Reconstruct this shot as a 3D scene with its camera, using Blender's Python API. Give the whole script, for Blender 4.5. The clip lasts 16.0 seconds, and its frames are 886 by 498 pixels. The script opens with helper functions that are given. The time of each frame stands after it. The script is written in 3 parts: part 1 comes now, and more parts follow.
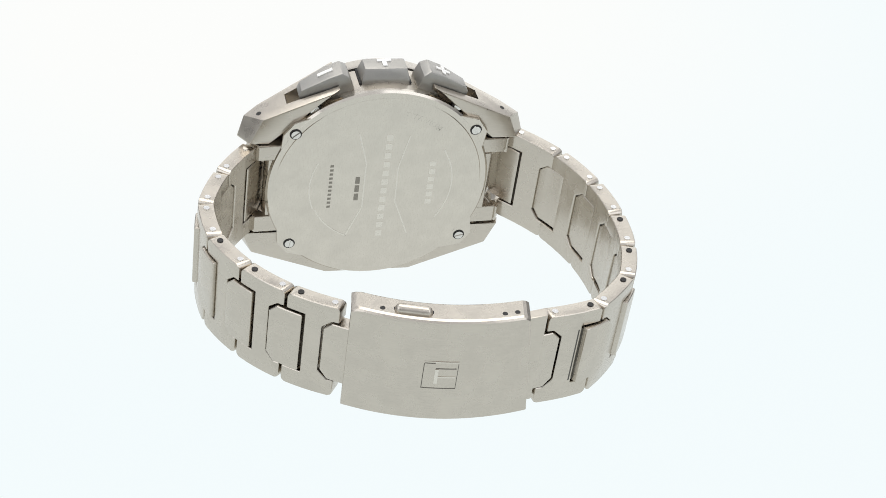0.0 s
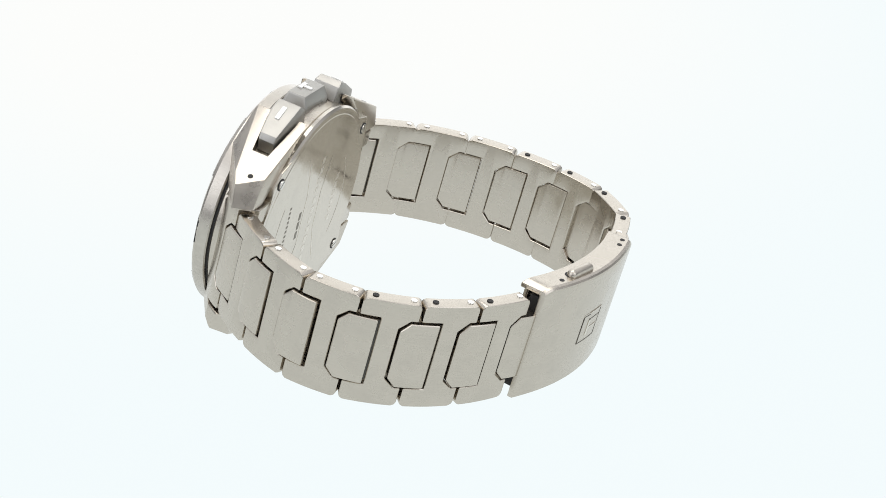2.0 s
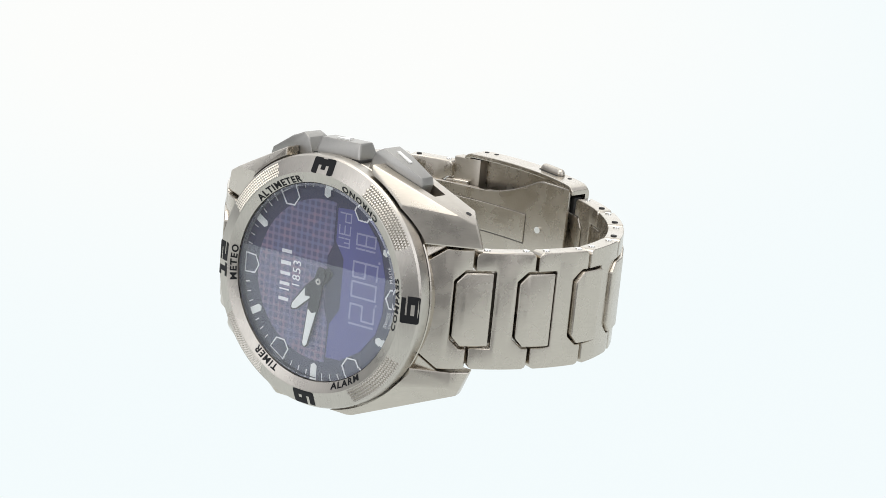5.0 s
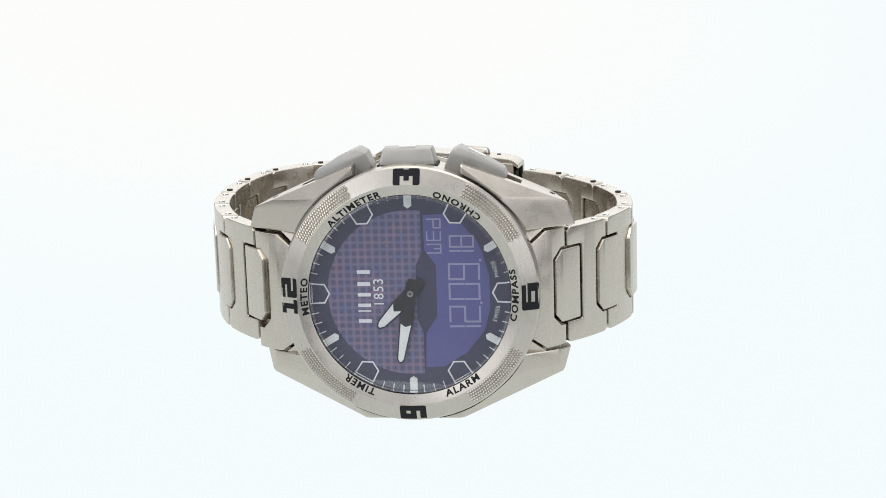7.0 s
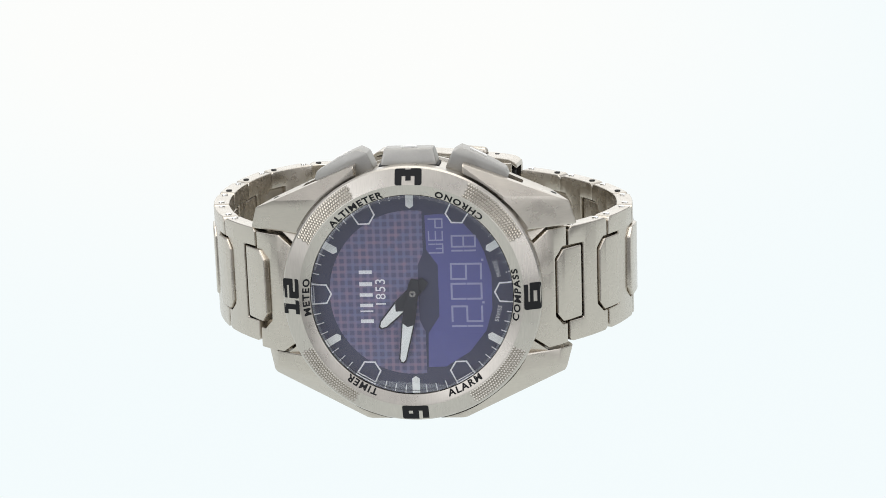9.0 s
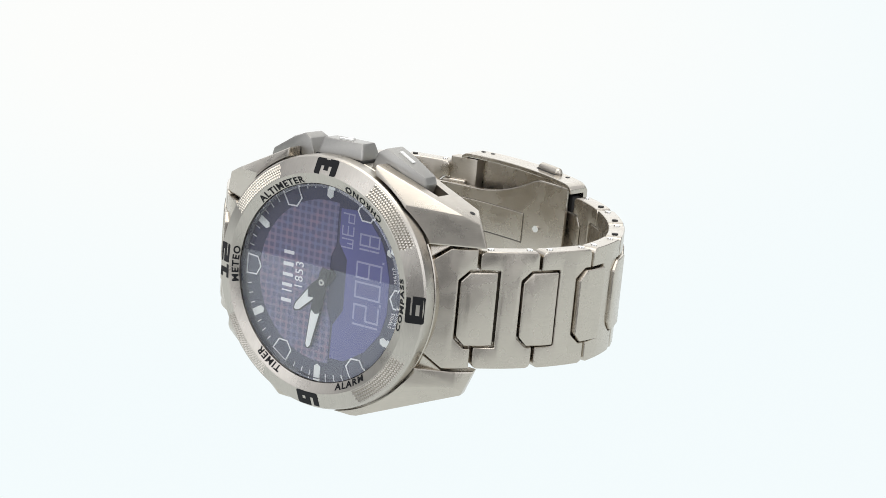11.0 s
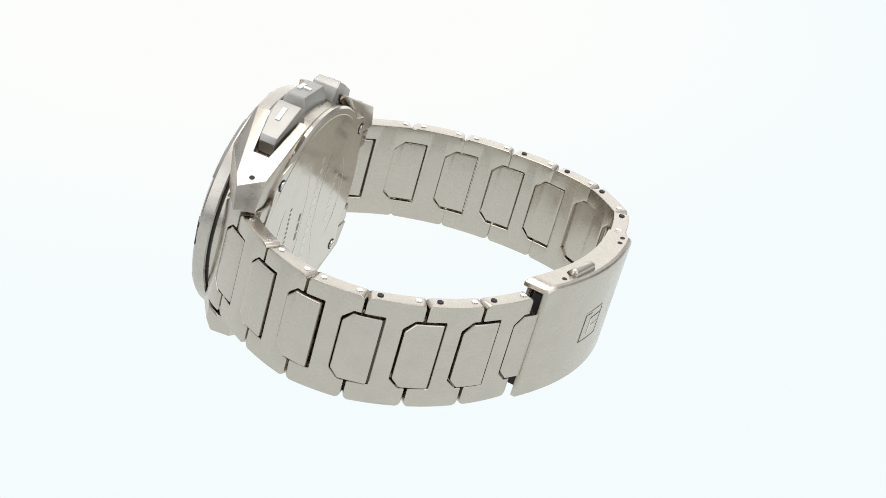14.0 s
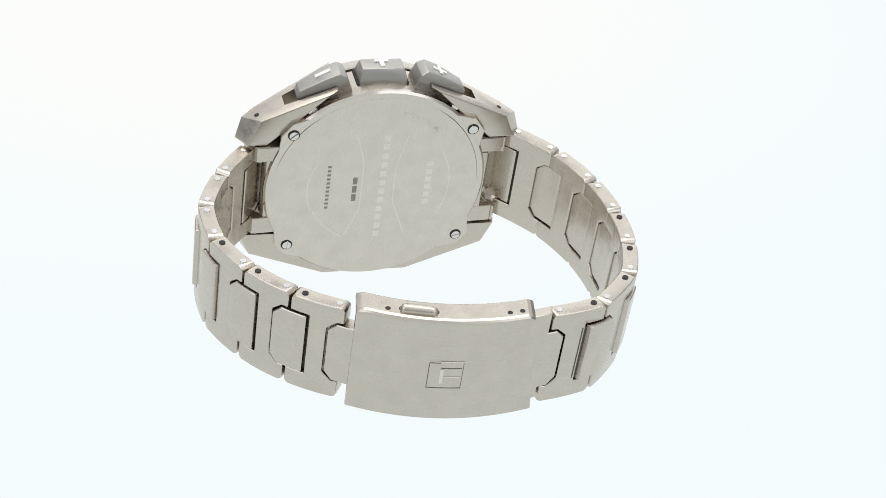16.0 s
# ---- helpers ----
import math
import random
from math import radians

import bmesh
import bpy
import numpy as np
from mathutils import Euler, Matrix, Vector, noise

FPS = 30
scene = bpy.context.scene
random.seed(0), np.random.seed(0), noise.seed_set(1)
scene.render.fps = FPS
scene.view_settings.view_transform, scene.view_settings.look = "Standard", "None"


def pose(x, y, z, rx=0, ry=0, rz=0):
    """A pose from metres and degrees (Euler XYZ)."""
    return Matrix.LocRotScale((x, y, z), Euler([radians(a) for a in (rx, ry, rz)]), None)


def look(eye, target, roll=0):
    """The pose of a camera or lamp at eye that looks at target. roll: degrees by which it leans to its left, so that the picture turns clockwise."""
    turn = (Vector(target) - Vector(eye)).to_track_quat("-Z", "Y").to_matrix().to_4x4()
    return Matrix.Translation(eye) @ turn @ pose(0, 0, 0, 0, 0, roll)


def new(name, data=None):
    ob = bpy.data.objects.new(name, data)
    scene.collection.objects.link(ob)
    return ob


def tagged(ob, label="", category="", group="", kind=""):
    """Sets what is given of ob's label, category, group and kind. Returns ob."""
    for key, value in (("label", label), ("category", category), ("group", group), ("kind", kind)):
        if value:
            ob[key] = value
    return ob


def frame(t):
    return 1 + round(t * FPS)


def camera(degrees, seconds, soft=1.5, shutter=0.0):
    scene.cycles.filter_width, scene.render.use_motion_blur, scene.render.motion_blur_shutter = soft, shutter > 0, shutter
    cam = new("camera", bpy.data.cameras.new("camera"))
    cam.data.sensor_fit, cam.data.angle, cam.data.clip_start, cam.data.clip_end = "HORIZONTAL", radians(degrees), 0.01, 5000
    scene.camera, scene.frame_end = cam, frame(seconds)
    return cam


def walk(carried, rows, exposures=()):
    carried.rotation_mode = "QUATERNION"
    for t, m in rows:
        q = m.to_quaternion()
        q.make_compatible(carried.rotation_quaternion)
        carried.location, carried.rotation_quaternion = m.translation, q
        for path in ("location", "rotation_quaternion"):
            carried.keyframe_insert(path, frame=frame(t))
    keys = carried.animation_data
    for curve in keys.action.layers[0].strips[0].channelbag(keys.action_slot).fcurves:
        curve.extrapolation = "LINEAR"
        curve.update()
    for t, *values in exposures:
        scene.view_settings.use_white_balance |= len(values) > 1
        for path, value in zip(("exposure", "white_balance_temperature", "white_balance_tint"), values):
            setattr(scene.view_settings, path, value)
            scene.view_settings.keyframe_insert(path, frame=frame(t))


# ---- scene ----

# ---------------------------------------------------------------- camera
cam = camera(28.61, 16.0, soft=0.85)
EYE = Vector((0.0, -0.29856, 0.16300))
VIEW = look(EYE, EYE + Vector((0.015789, 0.899979, -0.435647)), 0.39)
walk(cam, [(0.0, VIEW), (16.0, VIEW)])

# ---------------------------------------------------------------- world and light
world = bpy.data.worlds.new("studio_air")
world.use_nodes = True
wn, wl = world.node_tree.nodes, world.node_tree.links
direction = wn.new("ShaderNodeTexCoord")
split = wn.new("ShaderNodeSeparateXYZ")
wl.new(direction.outputs["Generated"], split.inputs[0])
rise = wn.new("ShaderNodeMapRange")
rise.interpolation_type = "SMOOTHSTEP"
rise.inputs["From Min"].default_value, rise.inputs["From Max"].default_value = 0.02, 0.55
rise.inputs["To Min"].default_value, rise.inputs["To Max"].default_value = 0.27, 0.92
wl.new(split.outputs["Z"], rise.inputs["Value"])
wn["Background"].inputs[0].default_value = (0.93, 0.95, 1.0, 1)
wl.new(rise.outputs["Result"], wn["Background"].inputs[1])
scene.world = world


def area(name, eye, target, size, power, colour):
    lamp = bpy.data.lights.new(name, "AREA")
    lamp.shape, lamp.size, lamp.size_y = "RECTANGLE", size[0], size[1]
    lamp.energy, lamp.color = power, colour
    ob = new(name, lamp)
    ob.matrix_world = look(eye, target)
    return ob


# Unseen area lamps added to brighten the metal and give its reflections contrast.
area("fill_overhead", (0.0, 0.05, 0.80), (0, 0, 0), (0.8, 0.7), 3.6, (1.0, 0.975, 0.918))
area("fill_left", (-0.85, -0.72, 0.58), (0, 0, 0.15), (0.8, 1.0), 2.5, (0.92, 0.945, 1.0))
area("fill_right", (0.85, -0.72, 0.58), (0, 0, 0.15), (0.8, 1.0), 2.5, (0.92, 0.945, 1.0))

# ---------------------------------------------------------------- materials
MM = 0.001


def shader(name):
    m = bpy.data.materials.new(name)
    m.use_nodes = True
    return m, m.node_tree.nodes, m.node_tree.links, m.node_tree.nodes["Principled BSDF"]


def brushed(name, colour, rough, stretch, bump=0.12, metal=1.0, spread=0.05):
    """Satin metal: fine streaks along one axis, a slow cloudiness, and a grain bump."""
    m, nodes, links, bsdf = shader(name)
    co = nodes.new("ShaderNodeTexCoord")
    mp = nodes.new("ShaderNodeMapping")
    mp.inputs["Scale"].default_value = stretch
    links.new(co.outputs["Object"], mp.inputs["Vector"])
    streak = nodes.new("ShaderNodeTexNoise")
    streak.inputs["Scale"].default_value, streak.inputs["Detail"].default_value = 1.0, 4
    links.new(mp.outputs["Vector"], streak.inputs["Vector"])
    cloud = nodes.new("ShaderNodeTexNoise")
    cloud.inputs["Scale"].default_value, cloud.inputs["Detail"].default_value = 260, 3
    links.new(co.outputs["Object"], cloud.inputs["Vector"])
    ramp = nodes.new("ShaderNodeMapRange")
    ramp.inputs["From Min"].default_value, ramp.inputs["From Max"].default_value = 0.3, 0.7
    ramp.inputs["To Min"].default_value, ramp.inputs["To Max"].default_value = 1 - spread, 1 + spread
    links.new(streak.outputs["Fac"], ramp.inputs["Value"])
    haze = nodes.new("ShaderNodeMapRange")
    haze.inputs["From Min"].default_value, haze.inputs["From Max"].default_value = 0.3, 0.7
    haze.inputs["To Min"].default_value, haze.inputs["To Max"].default_value = 0.96, 1.04
    links.new(cloud.outputs["Fac"], haze.inputs["Value"])
    both = nodes.new("ShaderNodeMath")
    both.operation = "MULTIPLY"
    links.new(ramp.outputs["Result"], both.inputs[0])
    links.new(haze.outputs["Result"], both.inputs[1])
    mix = nodes.new("ShaderNodeMixRGB")
    mix.blend_type, mix.inputs["Fac"].default_value = "MULTIPLY", 1.0
    mix.inputs["Color1"].default_value = (*colour, 1)
    links.new(both.outputs[0], mix.inputs["Color2"])
    links.new(mix.outputs["Color"], bsdf.inputs["Base Color"])
    rr = nodes.new("ShaderNodeMapRange")
    rr.inputs["From Min"].default_value, rr.inputs["From Max"].default_value = 0.3, 0.7
    rr.inputs["To Min"].default_value, rr.inputs["To Max"].default_value = rough - 0.06, rough + 0.08
    links.new(cloud.outputs["Fac"], rr.inputs["Value"])
    links.new(rr.outputs["Result"], bsdf.inputs["Roughness"])
    bsdf.inputs["Metallic"].default_value = metal
    bp = nodes.new("ShaderNodeBump")
    bp.inputs["Strength"].default_value, bp.inputs["Distance"].default_value = bump, 0.00004
    links.new(streak.outputs["Fac"], bp.inputs["Height"])
    links.new(bp.outputs["Normal"], bsdf.inputs["Normal"])
    return m


def plain(name, colour, rough=0.5, metal=0.0, grain=0.05):
    m, nodes, links, bsdf = shader(name)
    n = nodes.new("ShaderNodeTexNoise")
    n.inputs["Scale"].default_value, n.inputs["Detail"].default_value = 900, 3
    co = nodes.new("ShaderNodeTexCoord")
    links.new(co.outputs["Object"], n.inputs["Vector"])
    ramp = nodes.new("ShaderNodeMapRange")
    ramp.inputs["To Min"].default_value, ramp.inputs["To Max"].default_value = 1 - grain, 1 + grain
    links.new(n.outputs["Fac"], ramp.inputs["Value"])
    mix = nodes.new("ShaderNodeMixRGB")
    mix.blend_type, mix.inputs["Fac"].default_value = "MULTIPLY", 1.0
    mix.inputs["Color1"].default_value = (*colour, 1)
    links.new(ramp.outputs["Result"], mix.inputs["Color2"])
    links.new(mix.outputs["Color"], bsdf.inputs["Base Color"])
    bsdf.inputs["Roughness"].default_value, bsdf.inputs["Metallic"].default_value = rough, metal
    return m


TI = (0.53, 0.486, 0.422)
titanium = brushed("brushed_titanium", TI, 0.25, (500, 500, 7000), 0.03, 1.0, 0.03)
titanium_case = brushed("satin_titanium_case", TI, 0.29, (600, 600, 6000), 0.035, 1.0, 0.035)
titanium_bezel = brushed("turned_titanium_bezel", (0.50, 0.466, 0.415), 0.29, (6000, 700, 700), 0.06)
titanium_back = brushed("sunray_titanium_back", (0.59, 0.547, 0.48), 0.16, (5000, 900, 700), 0.03, 1.0, 0.025)
button_grey = brushed("blasted_grey_titanium", (0.41, 0.397, 0.37), 0.45, (4000, 4000, 4000), 0.05, 1.0, 0.03)
pin_steel = brushed("bright_pin_steel", (0.88, 0.87, 0.84), 0.14, (3000, 3000, 3000), 0.03, 1.0)
polished = brushed("polished_steel", (0.66, 0.64, 0.60), 0.16, (3000, 3000, 3000), 0.03, 1.0)
pale_engraving = brushed("pale_engraved_titanium", (0.67, 0.63, 0.56), 0.28, (3000, 3000, 3000), 0.02, 1.0, 0.02)
# Dark stand-in for shade in the gaps between links.
gap_shade = plain("link_gap_shade", (0.10, 0.095, 0.085), 0.45, 0.8)
dark_etch = plain("dark_etching", (0.16, 0.145, 0.125), 0.6, 0.6)
brown_etch = plain("brown_etching", (0.27, 0.25, 0.215), 0.5, 0.8)
# Near-black colour standing in for shade inside holes, gaps and grooves.
hole_shade = plain("painted_hole_shade", (0.02, 0.019, 0.018), 0.7)
black = plain("black_lacquer", (0.006, 0.006, 0.007), 0.6)
black.node_tree.nodes["Principled BSDF"].inputs["Specular IOR Level"].default_value = 0.25
lume = plain("white_lume", (0.92, 0.95, 0.93), 0.6)
white_print = plain("white_print", (0.90, 0.91, 0.94), 0.6)
# Dial and display colours are raised to stand in for haze on the crystal.
slate = plain("slate_blue_dial", (0.052, 0.056, 0.108), 0.5)
lcd_blue = plain("blue_display", (0.11, 0.117, 0.33), 0.4)
segment_grey = plain("pale_display_segment", (0.36, 0.37, 0.56), 0.5)
hand_grey = plain("dark_gunmetal_hand", (0.03, 0.03, 0.038), 0.4, 0.4)
navy = plain("navy_flange", (0.016, 0.02, 0.042), 0.45)



def solar_cloth():
    """Woven solar cell: dark squares between paler warm and cool threads."""
    m, nodes, links, bsdf = shader("solar_cell_weave")
    co = nodes.new("ShaderNodeTexCoord")
    sep = nodes.new("ShaderNodeSeparateXYZ")
    links.new(co.outputs["Object"], sep.inputs[0])

    def calc(op, a, b=0.0):
        n = nodes.new("ShaderNodeMath")
        n.operation = op
        for i, v in enumerate((a, b)):
            if isinstance(v, (int, float)):
                n.inputs[i].default_value = v
            else:
                links.new(v, n.inputs[i])
        return n.outputs[0]

    lines = []
    for axis in ("X", "Z"):
        f = calc("FRACT", calc("MULTIPLY", sep.outputs[axis], 1000 / 1.28))
        d = calc("ABSOLUTE", calc("SUBTRACT", f, 0.5))
        rr = nodes.new("ShaderNodeMapRange")
        rr.interpolation_type = "SMOOTHSTEP"
        rr.inputs["From Min"].default_value, rr.inputs["From Max"].default_value = 0.2, 0.4
        links.new(d, rr.inputs["Value"])
        lines.append(rr.outputs["Result"])
    thread = calc("MAXIMUM", lines[0], lines[1])
    knot = calc("MULTIPLY", lines[0], lines[1])
    level = calc("ADD", calc("MULTIPLY", thread, 0.75), calc("MULTIPLY", knot, 0.45))
    hue = nodes.new("ShaderNodeTexNoise")
    hue.inputs["Scale"].default_value, hue.inputs["Detail"].default_value = 420, 2
    links.new(co.outputs["Object"], hue.inputs["Vector"])
    ramp = nodes.new("ShaderNodeValToRGB")
    ramp.color_ramp.elements[0].position, ramp.color_ramp.elements[1].position = 0.38, 0.62
    # Thread and square colours carry some of the crystal's haze too.
    ramp.color_ramp.elements[0].color, ramp.color_ramp.elements[1].color = (0.185, 0.195, 0.35, 1), (0.28, 0.205, 0.30, 1)
    links.new(hue.outputs["Fac"], ramp.inputs["Fac"])
    mix = nodes.new("ShaderNodeMixRGB")
    mix.inputs["Color1"].default_value = (0.108, 0.111, 0.21, 1)
    links.new(ramp.outputs["Color"], mix.inputs["Color2"])
    links.new(level, mix.inputs["Fac"])
    links.new(mix.outputs["Color"], bsdf.inputs["Base Color"])
    bsdf.inputs["Roughness"].default_value = 0.45
    return m


def sapphire():
    m, nodes, links, bsdf = shader("sapphire_crystal")
    bsdf.inputs["Base Color"].default_value = (1, 1, 1, 1)
    bsdf.inputs["Transmission Weight"].default_value = 1.0
    bsdf.inputs["Roughness"].default_value = 0.0
    bsdf.inputs["IOR"].default_value = 1.77
    return m


pale_mark = plain("pale_mark", (0.78, 0.77, 0.74), 0.45, 0.2)
solar = solar_cloth()
crystal_glass = sapphire()

# ---------------------------------------------------------------- building helpers


def part(name, bm, material, parent, label="", smooth=False):
    """One mesh object from a bmesh in millimetres, under a thing or a part."""
    bmesh.ops.recalc_face_normals(bm, faces=bm.faces)
    me = bpy.data.meshes.new(name)
    for v in bm.verts:
        v.co *= MM
    bm.to_mesh(me)
    bm.free()
    me.polygons.foreach_set("use_smooth", [True] * len(me.polygons))
    me.set_sharp_from_angle(angle=radians(180 if smooth else 14))
    me.materials.append(material)
    ob = new(name, me)
    ob.parent = parent
    return tagged(ob, label)


def soften(bm, width, angle=25, segments=2):
    """Round every edge sharper than the angle."""
    edges = [e for e in bm.edges if len(e.link_faces) == 2 and e.calc_face_angle(0) > radians(angle)]
    bmesh.ops.bevel(bm, geom=edges, offset=width, segments=segments, affect="EDGES", profile=0.6, clamp_overlap=True)
    return bm


def hull(points, width=0.3, bm=None):
    """A faceted solid round the points, its edges rounded."""
    b = bmesh.new()
    for p in points:
        b.verts.new(p)
    bmesh.ops.convex_hull(b, input=b.verts)
    bmesh.ops.delete(b, geom=[v for v in b.verts if not v.link_faces], context="VERTS")
    bmesh.ops.dissolve_limit(b, angle_limit=radians(2), verts=b.verts, edges=b.edges)
    if width:
        soften(b, width, 12)
    return b


def merged(parts):
    out = bmesh.new()
    for b in parts:
        me = bpy.data.meshes.new("scratch")
        b.to_mesh(me)
        b.free()
        out.from_mesh(me)
        bpy.data.meshes.remove(me)
    return out


def turned(profile, steps=128, start=0.0, end=360.0):
    """A ring or disc turned round the y axis from (radius, y) pairs; closed when the profile is."""
    b = bmesh.new()
    full = abs(end - start) >= 360
    n = steps if full else steps + 1
    rows = []
    for i in range(n):
        a = radians(start + (end - start) * i / steps)
        rows.append([b.verts.new((r * math.cos(a), y, r * math.sin(a))) for r, y in profile])
    m = len(profile)
    for i in range(steps):
        one, two = rows[i], rows[(i + 1) % n]
        for j in range(m):
            k = (j + 1) % m
            b.faces.new((one[j], one[k], two[k], two[j]))
    if not full:
        b.faces.new(rows[0])
        b.faces.new(rows[-1])
    bmesh.ops.remove_doubles(b, verts=b.verts, dist=0.0005)
    return b


def prism(outline, y0, y1, width=0.0):
    """A plate from an (x, z) outline between two depths."""
    b = bmesh.new()
    lo = [b.verts.new((x, y0, z)) for x, z in outline]
    hi = [b.verts.new((x, y1, z)) for x, z in outline]
    b.faces.new(lo)
    b.faces.new(hi)
    for i in range(len(outline)):
        j = (i + 1) % len(outline)
        b.faces.new((lo[i], lo[j], hi[j], hi[i]))
    bmesh.ops.recalc_face_normals(b, faces=b.faces)
    if width:
        soften(b, width)
    return b


def pin(centre, axis, radius, length, sides=16):
    b = bmesh.new()
    bmesh.ops.create_cone(b, cap_ends=True, segments=sides, radius1=radius, radius2=radius * 0.93, depth=length)
    turn = Vector(axis).to_track_quat("Z", "Y").to_matrix().to_4x4()
    bmesh.ops.transform(b, matrix=Matrix.Translation(centre) @ turn, verts=b.verts)
    return b


def cut(body, tools):
    """The body less the tools, as a bmesh."""
    obs = []
    for b in [body] + tools:
        bmesh.ops.recalc_face_normals(b, faces=b.faces)
        me = bpy.data.meshes.new("scratch")
        b.to_mesh(me)
        b.free()
        obs.append(new("scratch", me))
    for o in obs[1:]:
        mod = obs[0].modifiers.new("cut", "BOOLEAN")
        mod.operation, mod.solver, mod.object = "DIFFERENCE", "EXACT", o
    done = bpy.data.meshes.new_from_object(obs[0].evaluated_get(bpy.context.evaluated_depsgraph_get()))
    out = bmesh.new()
    out.from_mesh(done)
    for o in obs:
        bpy.data.objects.remove(o)
    return out


def lettering(body, height, stretch=1.0, bold=0.0, spacing=1.0):
    """The faces of a line of text, centred, as ((right, up) corners): cap height in millimetres."""
    cu = bpy.data.curves.new("scratch", "FONT")
    cu.body, cu.size, cu.align_x, cu.resolution_u = body, height / 0.7, "CENTER", 3
    cu.offset, cu.space_character = bold, spacing
    ob = new("scratch", cu)
    me = bpy.data.meshes.new_from_object(ob.evaluated_get(bpy.context.evaluated_depsgraph_get()))
    faces = [[(me.vertices[i].co.x * stretch, me.vertices[i].co.y) for i in p.vertices] for p in me.polygons]
    bpy.data.objects.remove(ob)
    return faces


def laid(faces, place):
    """Text faces as a bmesh, each corner put in place by a function."""
    b = bmesh.new()
    for f in faces:
        try:
            b.faces.new([b.verts.new(place(x, y)) for x, y in f])
        except ValueError:
            pass
    bmesh.ops.remove_doubles(b, verts=b.verts, dist=0.001)
    return b


def thickened(b, depth):
    """Give flat shapes a little depth away from the viewer of the dial."""
    bmesh.ops.recalc_face_normals(b, faces=b.faces)
    got = bmesh.ops.extrude_face_region(b, geom=list(b.faces))
    bmesh.ops.translate(b, vec=depth, verts=[v for v in got["geom"] if isinstance(v, bmesh.types.BMVert)])
    return b


# ---------------------------------------------------------------- structure: the glowing table top and the sheets round it
# A sheet whose brightness and tint are put in as emission, not lit.
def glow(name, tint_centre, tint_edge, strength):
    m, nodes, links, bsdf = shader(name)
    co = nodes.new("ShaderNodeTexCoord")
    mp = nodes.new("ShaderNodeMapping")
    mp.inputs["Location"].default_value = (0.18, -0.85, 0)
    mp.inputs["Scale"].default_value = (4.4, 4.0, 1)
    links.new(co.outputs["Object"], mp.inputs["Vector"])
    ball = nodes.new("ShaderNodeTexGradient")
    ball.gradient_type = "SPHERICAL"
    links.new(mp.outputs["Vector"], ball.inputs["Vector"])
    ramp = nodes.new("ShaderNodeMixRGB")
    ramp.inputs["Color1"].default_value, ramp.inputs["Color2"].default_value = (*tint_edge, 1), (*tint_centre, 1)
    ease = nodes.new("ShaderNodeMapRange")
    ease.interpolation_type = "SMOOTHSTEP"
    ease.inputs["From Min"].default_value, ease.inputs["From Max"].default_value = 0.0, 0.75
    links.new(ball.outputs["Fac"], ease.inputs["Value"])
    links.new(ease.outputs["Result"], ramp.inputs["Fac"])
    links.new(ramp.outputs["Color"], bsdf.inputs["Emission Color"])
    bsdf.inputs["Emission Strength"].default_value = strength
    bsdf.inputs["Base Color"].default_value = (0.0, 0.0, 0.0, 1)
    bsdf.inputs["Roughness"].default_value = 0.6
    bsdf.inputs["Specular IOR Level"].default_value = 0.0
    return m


table_glow = glow("glowing_white_table", (0.976, 0.983, 0.968), (0.902, 0.968, 0.982), 1.0)
backdrop_glow = glow("glowing_fill_sweep", (0.99, 0.985, 0.965), (0.95, 0.97, 0.985), 1.55)


def slab(name, outlines, material, label, category):
    """A sheet through rows of points from one side to the other."""
    b = bmesh.new()
    rows = [[b.verts.new(p) for p in row] for row in outlines]
    for one, two in zip(rows, rows[1:]):
        for k in range(len(one) - 1):
            b.faces.new((one[k], one[k + 1], two[k + 1], two[k]))
    bmesh.ops.recalc_face_normals(b, faces=b.faces)
    me = bpy.data.meshes.new(name)
    b.to_mesh(me)
    b.free()
    me.materials.append(material)
    tagged(new(name, me), label, category, kind="structure")


# the table top, its whiteness and bluish edges put in as glow
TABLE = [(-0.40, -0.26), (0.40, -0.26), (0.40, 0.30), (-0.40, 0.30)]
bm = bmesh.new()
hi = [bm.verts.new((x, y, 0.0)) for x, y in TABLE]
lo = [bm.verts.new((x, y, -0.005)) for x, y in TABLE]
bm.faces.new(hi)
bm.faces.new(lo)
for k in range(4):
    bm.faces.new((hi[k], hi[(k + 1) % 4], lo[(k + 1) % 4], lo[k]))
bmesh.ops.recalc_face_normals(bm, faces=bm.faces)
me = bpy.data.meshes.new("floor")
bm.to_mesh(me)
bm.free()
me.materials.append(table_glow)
tagged(new("floor", me), "white table top with its brightness put in as glow", "light table", kind="structure")
# Unseen sweep added behind; its glow brightens metal that faces up.
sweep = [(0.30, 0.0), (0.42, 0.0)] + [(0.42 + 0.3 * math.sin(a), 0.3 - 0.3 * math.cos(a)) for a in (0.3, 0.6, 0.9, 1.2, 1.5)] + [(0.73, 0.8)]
slab("backdrop", [[(x, y + 0.002, z) for x in (-0.40, 0.40)] for y, z in sweep], backdrop_glow, "unseen glowing sweep added behind the table as fill light", "backdrop")

# Unseen slab added so reflections beyond the table's edge turn grey.
studio_grey = plain("grey_reflection_slab", (0.21, 0.21, 0.215), 0.75)
bm = prism([(-1.3, -1.6), (1.3, -1.6), (1.3, 1.3), (-1.3, 1.3)], 0.0, 0.03)
bmesh.ops.transform(bm, matrix=Matrix.Translation((0, 0, -0.036)) @ Matrix(((1, 0, 0, 0), (0, 0, 1, 0), (0, 1, 0, 0), (0, 0, 0, 1))), verts=bm.verts)
bmesh.ops.recalc_face_normals(bm, faces=bm.faces)
me = bpy.data.meshes.new("ground")
bm.to_mesh(me)
bm.free()
me.materials.append(studio_grey)
